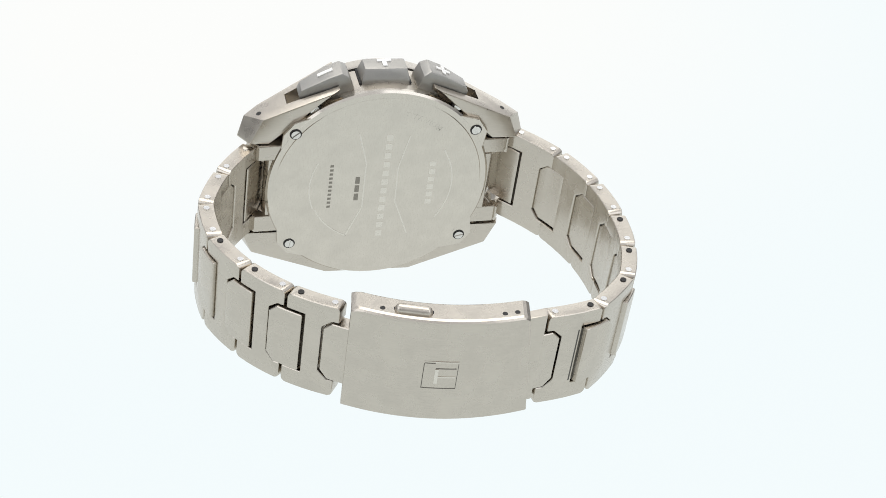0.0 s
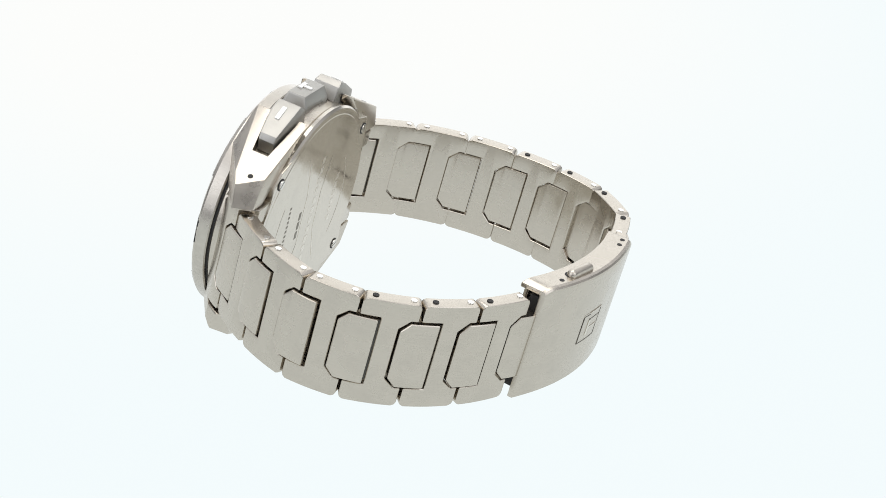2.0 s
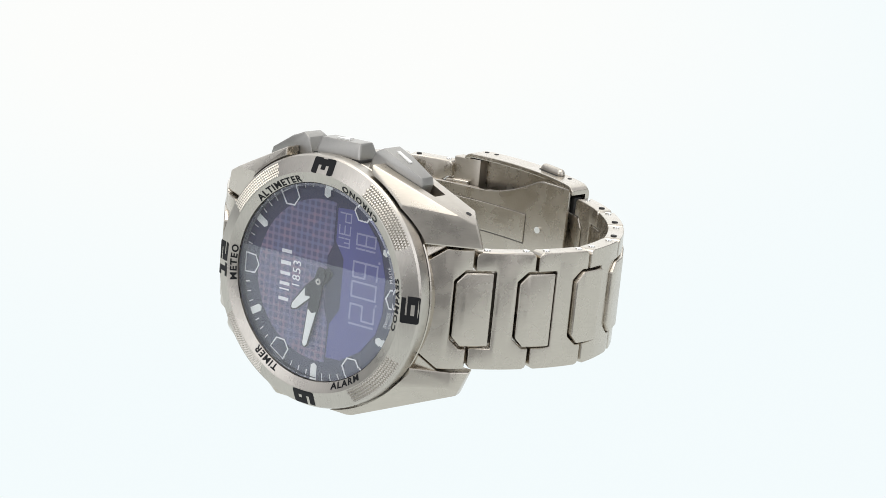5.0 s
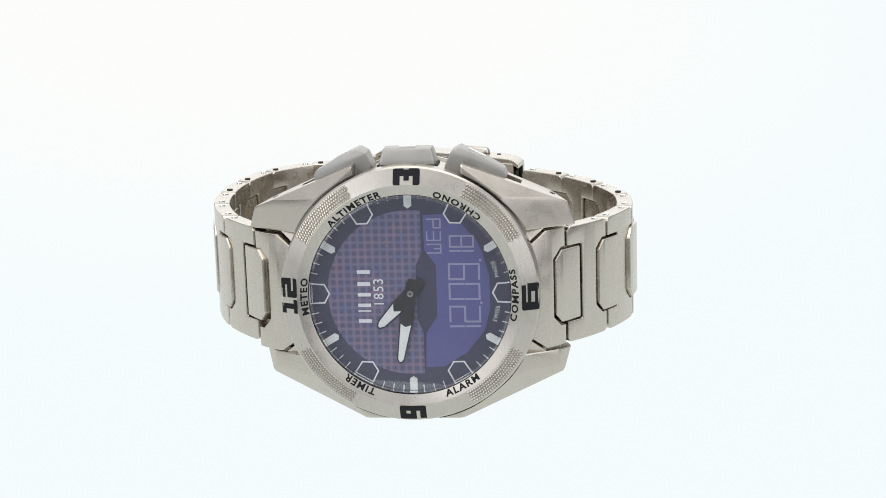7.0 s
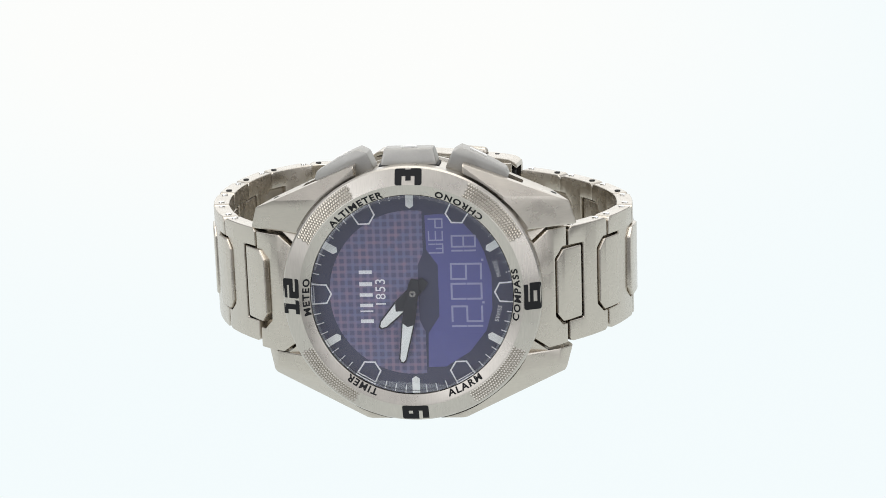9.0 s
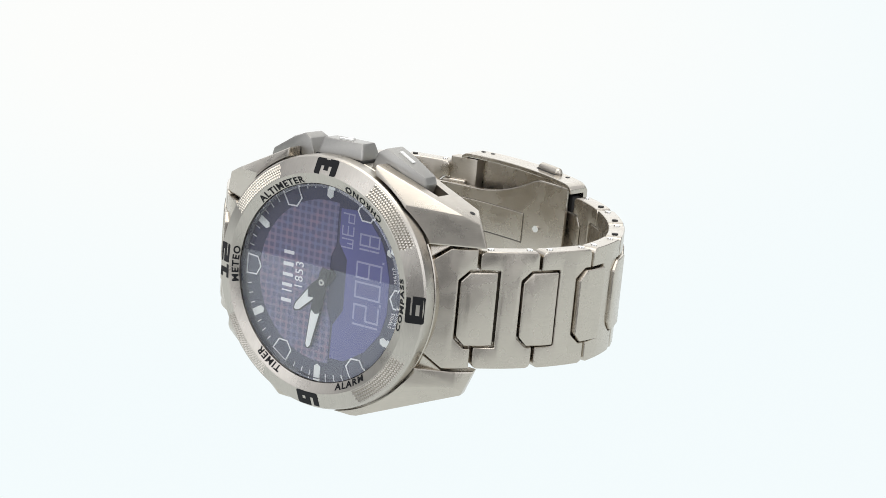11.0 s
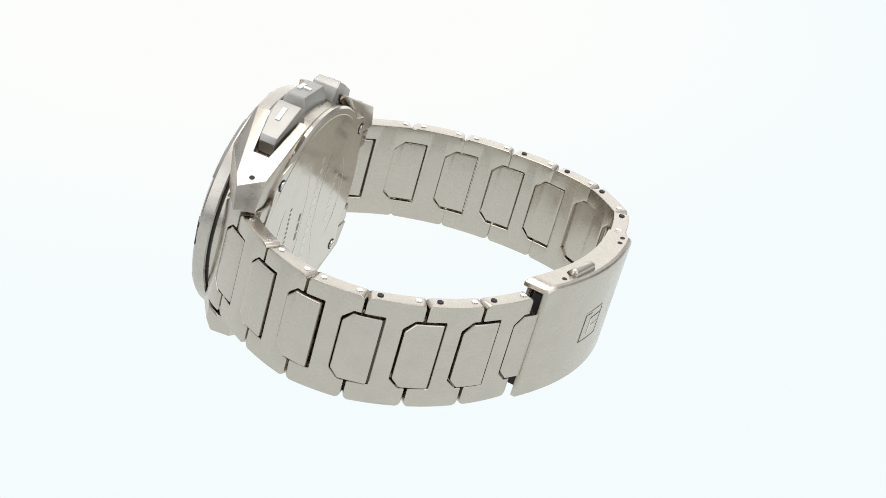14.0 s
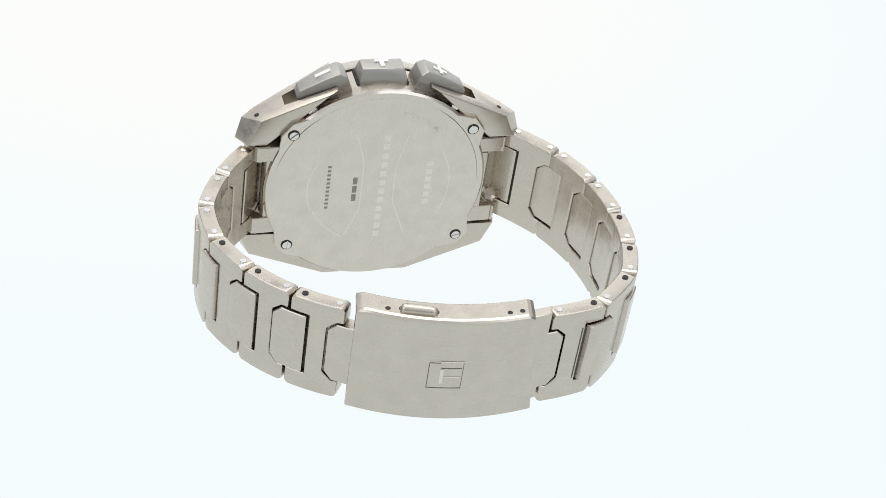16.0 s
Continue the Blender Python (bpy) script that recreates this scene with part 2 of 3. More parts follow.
tagged(new("ground", me), "unseen matt grey slab added under the table for grey reflections", "table top", kind="structure")

# ---------------------------------------------------------------- the watch
# Watch space in millimetres: x from 12 to 6 o'clock, y from the dial to the clasp, z from 9 to 3 o'clock.
watch = tagged(new("wristwatch"), "brushed titanium sports watch with blue dial standing on white", "wristwatch")
watch.empty_display_size = 0.01

# bracelet: outer joint points, from the case to the clasp
JOINTS_6 = [(26.6, 7.9), (33.6, 16.8), (38.1, 26.9), (37.6, 37.7), (33.0, 47.4), (26.1, 55.4), (17.3, 61.4)]
JOINTS_12 = [(-28.4, 6.6), (-36.0, 15.9), (-40.3, 26.7), (-41.6, 37.4), (-40.7, 47.7), (-37.3, 57.5), (-29.0, 65.6), (-18.0, 67.6)]
THICK, HALF, BLOCK, GAP = 3.0, 10.15, 6.5, 0.28


def mid_z(x, y):
    """The bracelet sags a little towards its clasp."""
    return -0.1 + 0.00058 * y * y - (0.02 if x < 0 else 0.014) * x


def on_link(a, b, inward, s, depth, z, bulge=0.35):
    """A point of a link: s along its chord, depth below its outer face, z across the band."""
    a, b = Vector(a), Vector(b)
    d = b - a
    length = d.length
    d /= length
    q = s / length
    p = a + d * s + inward * (depth - bulge * 4 * q * (1 - q))
    return Vector((p.x, p.y, z + mid_z(p.x, p.y)))


def inward_of(a, b):
    d = Vector(b) - Vector(a)
    n = Vector((-d.y, d.x)).normalized()
    return n if n.dot(Vector((0, 34)) - Vector(a)) > 0 else -n


def sheet(outline, a, b, top, bottom, bulge, width, cuts=7):
    """A curved plate from an (s, z) outline on the chord a-b: made flat, edges rounded, then laid on the curve."""
    inn = inward_of(a, b)
    bm = bmesh.new()
    lo = [bm.verts.new((s, top, z)) for s, z in outline]
    hi = [bm.verts.new((s, bottom, z)) for s, z in outline]
    bm.faces.new(lo)
    bm.faces.new(hi)
    for i in range(len(outline)):
        j = (i + 1) % len(outline)
        bm.faces.new((lo[i], lo[j], hi[j], hi[i]))
    bmesh.ops.recalc_face_normals(bm, faces=bm.faces)
    if width:
        soften(bm, width, 20, 3)
    s0, s1 = min(s for s, z in outline), max(s for s, z in outline)
    for i in range(1, cuts):
        bmesh.ops.bisect_plane(bm, geom=bm.verts[:] + bm.edges[:] + bm.faces[:], plane_co=(s0 + (s1 - s0) * i / cuts, 0, 0), plane_no=(1, 0, 0))
    for v in bm.verts:
        v.co = on_link(a, b, inn, v.co.x, v.co.y, v.co.z, bulge)
    return bm


def link_outline(length, half=HALF):
    """The H-shaped plate in (s, z): square notch towards the case, chamfered notch towards the clasp."""
    L, g = length, GAP
    right, rear = 3.7 + g, 3.1 + g
    up = [(g, half - 0.8), (g + 0.25, half - 0.3), (g + 0.8, half), (L / 3, half), (2 * L / 3, half), (L - g - 0.8, half), (L - g - 0.25, half - 0.3), (L - g, half - 0.8)]
    up += [(L - g, BLOCK + g), (L - 1.5, BLOCK + g), (L - rear, 4.8 + g)]
    out = up + [(s, -z - (0.4 if abs(z) > 9 else 0.0)) for s, z in reversed(up)]
    out += [(g, -BLOCK - g), (right, -BLOCK - g), (right, BLOCK + g), (g, BLOCK + g)]
    return out


BLOCK_OUT = [(-3.1, 4.8), (-1.5, BLOCK), (0.0, BLOCK), (3.6, BLOCK), (3.6, -BLOCK), (0.0, -BLOCK), (-1.5, -BLOCK), (-3.1, -4.8)]


def centre_piece(m0, m1, parent, shift=3.4):
    block = sheet([(s + shift, z) for s, z in BLOCK_OUT], m0, m1, -0.22, THICK - 0.15, 0.15, 0.38)
    part("centre_piece", block, titanium, parent, "satin six-sided centre piece")


def bracelet(joints, holes):
    for i in range(len(joints) - 1):
        a, b = joints[i], joints[i + 1]
        L = (Vector(b) - Vector(a)).length
        inn = inward_of(a, b)
        link = part("bracelet_link", sheet(link_outline(L), a, b, 0.0, THICK, 0.35, 0.32), titanium, watch, "brushed titanium H-shaped bracelet link")
        here, prior, after = Vector(a), Vector(joints[i - 1]) if i else None, Vector(b)
        d = (after - here).normalized()
        if i:
            d = (d + (here - prior).normalized()).normalized()
        centre_piece(here - d * 3.4, here + d * 3.6, link)
        if i != 2:
            # Dark bar set in the gap, where only shade would show.
            bar = sheet([(6.4, 6.1), (8.0, 6.1), (8.0, -6.1), (6.4, -6.1)], here - d * 3.4, here + d * 3.6, 0.9, THICK - 1.0, 0.15, 0.1, 2)
            part("gap_bar", bar, gap_shade, link, "dark bar filling the shadow gap by the centre piece")
        if i == len(joints) - 2:
            centre_piece(after - (after - here).normalized() * 3.4, after + (after - here).normalized() * 3.6, link)
        for s, hole in ((2.3, holes[i]), (L - 1.9, False)):
            c = on_link(a, b, inn, s, THICK / 2, HALF)
            part("pin_hole" if hole else "pin", pin(c, (0, 0, 1), 0.6, 0.36), hole_shade if hole else pin_steel, link,
                 "dark disc for the shade of a pin hole" if hole else "polished bracelet pin")


bracelet(JOINTS_6, [False, False, False, True, True, True])
bracelet(JOINTS_12, [False, False, False, True, True, True, True])

# ---- folding clasp: cover with a rolled upper lip, push button, emblem, inner blade
CA, CB, CLASP_BULGE = (16.2, 63.2), (-16.0, 69.6), 3.2
CLASP_TOP, CLASP_LOW = 11.9, -11.15
CLASP_L = (Vector(CB) - Vector(CA)).length
CLASP_IN = inward_of(CA, CB)


def on_clasp(s, depth, z, bulge=CLASP_BULGE):
    return on_link(CA, CB, CLASP_IN, s, depth, z + 0.2 + 0.55 * s / CLASP_L, bulge)


def band(section, s0, s1, steps, at):
    """A bar of the given (depth, z) section carried along the clasp's arc."""
    bm = bmesh.new()
    rows = [[bm.verts.new(at(s0 + (s1 - s0) * i / steps, d, z)) for d, z in section] for i in range(steps + 1)]
    m = len(section)
    for i in range(steps):
        for j in range(m):
            k = (j + 1) % m
            bm.faces.new((rows[i][j], rows[i][k], rows[i + 1][k], rows[i + 1][j]))
    bm.faces.new(rows[0])
    bm.faces.new(rows[-1])
    bmesh.ops.recalc_face_normals(bm, faces=bm.faces)
    return bm


T, B = CLASP_TOP, CLASP_LOW
lip = [(0.0, B + 0.3), (0.0, T - 0.9), (0.12, T - 0.5), (0.4, T - 0.18), (0.9, T), (5.2, T), (5.2, T - 0.9), (1.2, T - 1.0), (1.2, B), (0.3, B)]


def on_cover(s, depth, z):
    """A point of the cover: its far end is cut slightly aslant, and its lip rounds off towards both ends."""
    drop = 0.7 * max(0.0, (s - CLASP_L + 2.0) / 2.0) ** 2 + 0.7 * max(0.0, 1 - s / 2.0) ** 2
    aslant = (0.7 + 0.11 * z) * (s / CLASP_L) ** 4
    return on_clasp(s - aslant, depth, z - (drop if z > CLASP_TOP - 1.2 else 0.0))


clasp = part("clasp", soften(band(lip, 0, CLASP_L, 40, on_cover), 0.16, 50), titanium, watch, "brushed titanium folding clasp cover")


def capsule(length, wide, tall, steps=20):
    """A rounded push button lying along x."""
    b = bmesh.new()
    bmesh.ops.create_uvsphere(b, u_segments=steps, v_segments=10, radius=1)
    for v in b.verts:
        side = 1 if v.co.x > 0 else -1
        v.co = Vector((side * (length / 2 - wide / 2) + v.co.x * wide / 2, v.co.y * wide / 2, v.co.z * tall / 2))
    return b


def placed(b, s, depth, z):
    """Turn a small piece from local x along the clasp to its place on the lip."""
    p, q = on_clasp(s - 0.5, depth, z), on_clasp(s + 0.5, depth, z)
    x = (q - p).normalized()
    up = Vector((0, 0, 1))
    y = up.cross(x).normalized()
    m = Matrix((x, y, x.cross(y))).transposed().to_4x4()
    bmesh.ops.transform(b, matrix=Matrix.Translation((p + q) / 2) @ m, verts=b.verts)
    return b


part("push_button", placed(capsule(6.6, 2.0, 2.2), 10.6, 2.3, T + 0.15), titanium_case, clasp, "oval titanium push button", smooth=True)
part("button_seat", placed(capsule(7.6, 2.9, 0.5), 10.6, 2.3, T - 0.16), hole_shade, clasp, "dark oval pad for the shade round the button")
for s in (5.3, 26.3, 28.5):
    part("pin_hole", placed(pin((0, 0, 0), (0, 0, 1), 0.5, 0.12), s, 1.9, T), hole_shade, clasp, "dark disc for the shade of a pin hole")


def clasp_bar(s0, s1, z0, z1, rise, thick=0.3):
    return band([(-rise, z0), (-rise, z1), (thick, z1), (thick, z0)], s0, s1, 4, on_clasp)


# emblem: a plain square drawn with fine grooves and bars
EMBLEM = 13.4
emblem = part("emblem", clasp_bar(EMBLEM, EMBLEM + 6.1, -3.4, 2.8, 0.05), titanium, clasp, "plain square emblem with engraved bars")
for s0, s1, z0, z1 in ((0.0, 6.1, -3.5, -3.34), (0.0, 0.14, -3.4, 2.3), (6.0, 6.1, -3.4, 2.4), (2.2, 5.8, 1.1, 1.28), (0.1, 2.0, 2.3, 2.44)):
    part("emblem_groove", clasp_bar(EMBLEM + s0, EMBLEM + s1, z0, z1, 0.09), dark_etch, emblem, "dark fine groove")
for s0, s1, z0, z1 in ((2.1, 2.7, -2.3, 1.0), (2.2, 5.8, -0.9, -0.65), (2.0, 6.1, 2.6, 2.8)):
    part("emblem_bar", clasp_bar(EMBLEM + s0, EMBLEM + s1, z0, z1, 0.13), pale_engraving, emblem)

# Added blocks close the cover's ends; the first is dark for the opening's shade.
for s0, s1, z1 in ((0.9, 5.2, 9.4), (CLASP_L - 4.4, CLASP_L + 1.3, 10.4)):
    part("end_filler", soften(band([(1.3, -9.6), (1.3, z1), (3.6, z1), (3.6, -9.6)], s0, s1, 3, on_clasp), 0.2), hole_shade if s0 < 2 else titanium_case, clasp, "added block closing an open end of the clasp")
BA, BB = (14.2, 59.6), (-28.6, 63.0)
BLADE_IN = inward_of(BA, BB)
BLADE_L = (Vector(BB) - Vector(BA)).length


def on_blade(s, depth, z):
    return on_link(BA, BB, BLADE_IN, s, depth, z, 3.1)


blade_rows = []
bm = bmesh.new()
for i in range(29):
    s = BLADE_L * i / 28
    q = i / 28
    top = 6.1 + 4.6 * (1 - min(1.0, max(0.0, (q - 0.2) / 0.35))) ** 2 * (1 + 0.35 * min(1.0, max(0.0, (q - 0.2) / 0.35))) + 1.2 * max(0.0, 0.6 - q)
    blade_rows.append([bm.verts.new(on_blade(s, d, z)) for d, z in ((0, -6.6), (0, top), (0.9, top), (0.9, -6.6))])
for one, two in zip(blade_rows, blade_rows[1:]):
    for j in range(4):
        bm.faces.new((one[j], one[(j + 1) % 4], two[(j + 1) % 4], two[j]))
bm.faces.new(blade_rows[0])
bm.faces.new(blade_rows[-1])
bmesh.ops.recalc_face_normals(bm, faces=bm.faces)
blade = part("folding_blade", soften(bm, 0.2, 40), titanium, watch, "satin titanium folding blade inside the clasp")


def blade_panel(s0, s1, z0, z1, rise, n=6):
    return soften(band([(0.5, z0), (0.5, z1), (0.9 + rise, z1), (0.9 + rise, z0)], s0, s1, n, on_blade), 0.12, 40)


for s0, s1, z0, z1 in ((35.6, 42.0, -2.8, 2.8), (11.5, 32.0, -2.2, 3.6)):
    part("panel_groove", blade_panel(s0 - 0.15, s1 + 0.3, z0 - 0.35, z1 + 0.12, 0.05, 10), dark_etch, blade, "dark groove round a panel")
part("raised_panel", blade_panel(35.6, 42.0, -2.8, 2.8, 0.25), titanium, blade)
part("raised_panel", blade_panel(11.5, 32.0, -2.2, 3.6, 0.22, 10), titanium, blade, "raised panel with worn etched marks")
for z in (1.0, -0.4):
    part("etched_bar", band([(1.0, z), (1.0, z + 0.7), (1.14, z + 0.7), (1.14, z)], 15.0, 22.0, 4, on_blade), titanium_case, blade, "faint etched line of marks")
p0, p1 = on_blade(7.6, 0.9, 1.4), on_blade(7.6, 1.0, 1.4)
part("rivet", pin(p1 + (p1 - p0), p1 - p0, 0.75, 0.5), polished, blade, "polished round rivet")

# ---- case
N = Vector((0.4, 0, 0.917)).normalized()
U = Vector((0.917, 0, -0.4)).normalized()


def strip(u, y, h, side=1):
    """A point by the lug's upper strip: u along it, h above it."""
    p = Vector((8.0, 0, 23.05)) + U * u + N * h
    return Vector((side * p.x, y, p.z))


def carved(planes, width=0.28):
    """A solid kept inside planes given as (normal, offset)."""
    b = bmesh.new()
    bmesh.ops.create_cube(b, size=120)
    for n, k in planes:
        n = Vector(n)
        k /= n.length
        n.normalize()
        bmesh.ops.bisect_plane(b, geom=b.verts[:] + b.edges[:] + b.faces[:], plane_co=n * k, plane_no=n, clear_outer=True)
        bmesh.ops.holes_fill(b, edges=b.edges[:])
    bmesh.ops.dissolve_limit(b, angle_limit=radians(1), verts=b.verts, edges=b.edges)
    bmesh.ops.recalc_face_normals(b, faces=b.faces)
    return soften(b, width, 8)


UPPER = [((0.4, 0, 0.917), 24.34), ((0.787, 0.522, 0.33), 29.5), ((0.527, -0.85, 0), 8.97), ((0.468, -0.644, 0.605), 18.04),
         ((0, -1, 0), 0.5), ((0, 1, 0), 10.3), ((0, 0, -1), -10.45), ((-1, 0, 0), -9.3), ((-0.55, 0.6, -0.58), -12.3)]
LOWER = [((0.362, 0, -0.932), 24.1), ((0.88, 0.3, -0.37), 30.7), ((0.5, -0.866, 0), 7.95), ((0.814, -0.581, 0), 17.4), ((0.471, -0.71, -0.524), 15.5),
         ((0, -1, 0), 0.0), ((0, 1, 0), 10.3), ((0, 0, 1), -11.45), ((0, 0, -1), 22.45), ((-1, 0, 0), -0.1)]


def mirror(planes, side):
    return [((side * n[0], n[1], n[2]), k) for n, k in planes]


FILL = [[(17, 2.1, 11), (20.4, 2.1, 8.3), (23.2, 3.9, 10.6), (17, 9, 8.4), (20.4, 9, 8.4), (22.9, 9, 10.6)],
        [(17, 2.3, -11.6), (20.0, 2.5, -8.9), (23.2, 4.4, -11.6), (17, 9, -8.9), (20.0, 9, -9.0), (22.9, 9, -11.6)]]


def flip(points, side):
    return [(side * x, y, z) for x, y, z in points]


def bezel_room():
    """The space that the bezel turns in, cut out of the lugs."""
    return turned([(0.001, -4.0), (22.85, -4.0), (22.85, 1.9), (0.001, 1.9)], 96)


case = part("case", turned([(16, 1.95), (22.1, 1.95), (22.25, 2.15), (22.25, 9.4), (21.7, 9.9), (16, 9.9)]), titanium_case, watch, "satin titanium watch case")
for side in (1, -1):
    well = hull([strip(u, y, h, side) for u, y0, y1 in ((-3.0, 2.7, 8.5), (3.2, 2.7, 8.5), (12.2, 4.7, 7.9)) for y in (y0, y1) for h in (-2.4, 4.0)], 0)
    part("lug", merged([cut(carved(mirror(UPPER if side > 0 else [UPPER[0], (UPPER[1][0], 30.5)] + UPPER[2:], side)), [well, bezel_room()]), hull(flip(FILL[0], side), 0.15)]), titanium_case, case, "faceted satin titanium lug with a button well")
    part("lug", merged([cut(carved(mirror(LOWER, side)), [bezel_room()]), hull(flip(FILL[1], side), 0.15)]), titanium_case, case, "faceted satin titanium lug")
for side in (1, -1):
    c = strip(17.9, 7.65, 0.0, side)
    part("pin_hole", pin(c, (side * N.x, 0, N.z), 0.55, 0.12), hole_shade, case, "dark disc for the shade of a pin hole")

# end links in the notches of the case, with the first joint's square cut
for side, joints in ((1, JOINTS_6), (-1, JOINTS_12)):
    a, b = (side * 20.3, 2.1), joints[0]
    L = (Vector(b) - Vector(a)).length
    up = [(0.0, 7.8), (3.5, 10.35), (L - GAP, 10.35), (L - GAP, BLOCK + GAP), (L - 1.5, BLOCK + GAP), (L - 3.4, 5.0)]
    lift = -0.35 - mid_z(24.5 * side, 5.0)
    body = sheet([(s, z + lift) for s, z in up + [(s, -z - 0.3) for s, z in reversed(up)]], a, b, 0.0, 4.4, 0.7, 0.25)
    far = 0.0 if side > 0 else 1.0
    tab = [(18.0, 5.5), (21.5, 6.0), (25.4 + far, 9.4 - far), (24.4 + far, 10.9 - far * 0.6), (18.0, 10.6)]
    core = [(18.0, 5.5), (21.3, 6.4), (22.9 + far, 8.4 - far * 0.5), (22.3 + far * 0.5, 10.5), (18.0, 10.6)]
    fills = [hull([(side * x, y, z) for x, y in shape for z in (z0, z1)], 0.2) for shape, z0, z1 in ((tab, 6.9, 10.3), (tab, -10.7, -6.9), (core, -6.9, 6.9))]
    part("end_link", merged([body] + fills), titanium, watch, "brushed titanium end link")

# ---- case back with screws, engraved outlines and marks
back = part("case_back", turned([(0.001, 9.7), (21.9, 9.7), (22.6, 9.9), (22.6, 10.55), (22.2, 10.95), (21.1, 10.95), (20.95, 11.0), (20.8, 11.0), (0.001, 11.0)], 160),
            titanium_back, watch, "satin screwed titanium case back")


def ear(x, z):
    """A corner of the back plate under a screw."""
    mid, r = math.atan2(z, x), math.hypot(x, z)
    ring = [(20.0, -0.30), (22.0, -0.24), (r + 1.9, -0.07), (r + 1.9, 0.07), (22.0, 0.24), (20.0, 0.30)]
    return soften(prism([(q * math.cos(mid + a), q * math.sin(mid + a)) for q, a in ring], 9.6, 10.93), 0.15)


for x, z in ((17.5, 13.1), (-18.6, 13.0), (17.0, -13.9), (-18.5, -13.5)):
    part("back_corner", ear(x, z), titanium_back, back, "satin corner of the case back")


def slotted(x, y, z, turn):
    head = pin((0, 0, 0), (0, 0, 1), 0.98, 0.6, 24)
    slot = bmesh.new()
    bmesh.ops.create_cube(slot, size=1)
    bmesh.ops.transform(slot, matrix=Matrix.Translation((0, 0, 0.3)) @ Matrix.Diagonal((3, 0.3, 0.4, 1)), verts=slot.verts)
    b = cut(head, [slot])
    bmesh.ops.transform(b, matrix=Matrix.Translation((x, y, z)) @ Matrix.Rotation(radians(-90), 4, "X") @ Matrix.Rotation(radians(turn), 4, "Z"), verts=b.verts)
    return b


for x, y, z, turn in ((17.5, 10.95, 13.1, 40), (-18.6, 10.95, 13.0, 110), (17.0, 10.95, -13.9, 80), (-18.5, 10.95, -13.5, 15), (14.0, 9.9, 18.0, 60), (-14.6, 9.9, 18.2, 150)):
    screw = part("screw", slotted(x, y, z, turn), polished, watch, "slotted polished screw")
    part("screw_recess", pin((x, y - 0.17, z), (0, 1, 0), 1.28, 0.5), hole_shade, screw, "dark disc for the shade of a countersink")


def ribbon(points, wide, y0, y1):
    """A raised line through (x, z) points on a plane across y."""
    b = bmesh.new()
    left, right = [], []
    for i, p in enumerate(points):
        q0, q1 = Vector(points[max(0, i - 1)]), Vector(points[min(len(points) - 1, i + 1)])
        d = (q1 - q0).normalized()
        n = Vector((-d.y, d.x)) * wide / 2
        left.append(Vector(p) + n)
        right.append(Vector(p) - n)
    ring = left + right[::-1]
    lo = [b.verts.new((p.x, y0, p.y)) for p in ring]
    hi = [b.verts.new((p.x, y1, p.y)) for p in ring]
    k = len(left)
    n = len(ring)
    for i in range(k - 1):
        j, m, o = i + 1, n - 2 - i, n - 1 - i
        b.faces.new((lo[i], lo[j], lo[m], lo[o]))
        b.faces.new((hi[i], hi[j], hi[m], hi[o]))
    for i in range(n):
        b.faces.new((lo[i], lo[(i + 1) % n], hi[(i + 1) % n], hi[i]))
    bmesh.ops.recalc_face_normals(b, faces=b.faces)
    return b


def arc(r, a0, a1, n=24):
    return [(r * math.cos(radians(a0 + (a1 - a0) * i / n)), r * math.sin(radians(a0 + (a1 - a0) * i / n))) for i in range(n + 1)]


ENGRAVED = [[(4.9, 13.0), (2.9, 5.8), (2.8, -5.2), (5.6, -12.4)] + arc(13.6, -66, -24, 10), arc(13.9, -22, 26, 14),
            [(-5.4, 12.0), (-3.7, 4.2), (-3.9, -4.0), (-7.2, -12.4)], arc(15.2, 146, 214, 18)]
for line in ENGRAVED:
    part("engraved_line", ribbon(line, 0.26, 10.95, 11.035), pale_engraving, back, "fine pale engraved outline")


def bars(x, z0, z1, count, high, wide, material, label, gap=0.35):
    step = (z1 - z0) / count
    for i in range(count):
        z = z0 + step * i
        part("engraved_bar", prism([(x - high / 2, z), (x + high / 2, z), (x + high / 2, z + step * (1 - gap)), (x - high / 2, z + step * (1 - gap))], 10.98, 11.0 + wide), material, back, label)


bars(-10.8, 5.6, -5.7, 6, 1.3, 0.025, pale_engraving, "faint pale raised mark")
bars(-1.3, 12.4, -13.6, 12, 1.3, 0.025, pale_engraving, "faint pale raised mark")
bars(9.7, 5.4, -5.6, 11, 0.7, 0.03, brown_etch, "brown etched mark", 0.5)
bars(4.25, 2.3, -3.9, 3, 0.9, 0.03, brown_etch, "brown etched mark", 0.2)

def back_word(body, turn, radius, height):
    """Raised words round the rim of the back, read from behind."""
    def place(tx, ty):
        a = radians(turn) + tx / radius
        return (-(radius + ty) * math.sin(a), 11.02, (radius + ty) * math.cos(a))

    part("rim_word", laid(lettering(body, height, 1.0, 0.03, 1.15), place), titanium_back, back, "raised word on the rim of the back")


back_word("TITANIUM", 27, 17.0, 1.15)

# ---- push buttons
def pusher(side):
    pts = [strip(u, y, h, side) for u, y0, y1, h in ((-1.0, 2.9, 8.2, -2.3), (-1.0, 2.9, 8.2, 0.7), (0.0, 3.3, 7.9, 2.0), (3.0, 3.3, 7.9, 2.0), (8.6, 4.3, 7.6, 1.4), (9.5, 4.4, 7.5, 0.5),
                                                          (9.7, 4.2, 7.6, -2.3), (2.6, 2.9, 8.2, 0.8), (2.6, 2.9, 8.2, -2.3)) for y in (y0, y1)]
    return part("push_button", hull(pts, 0.3), button_grey, watch, "grey titanium corner push button")


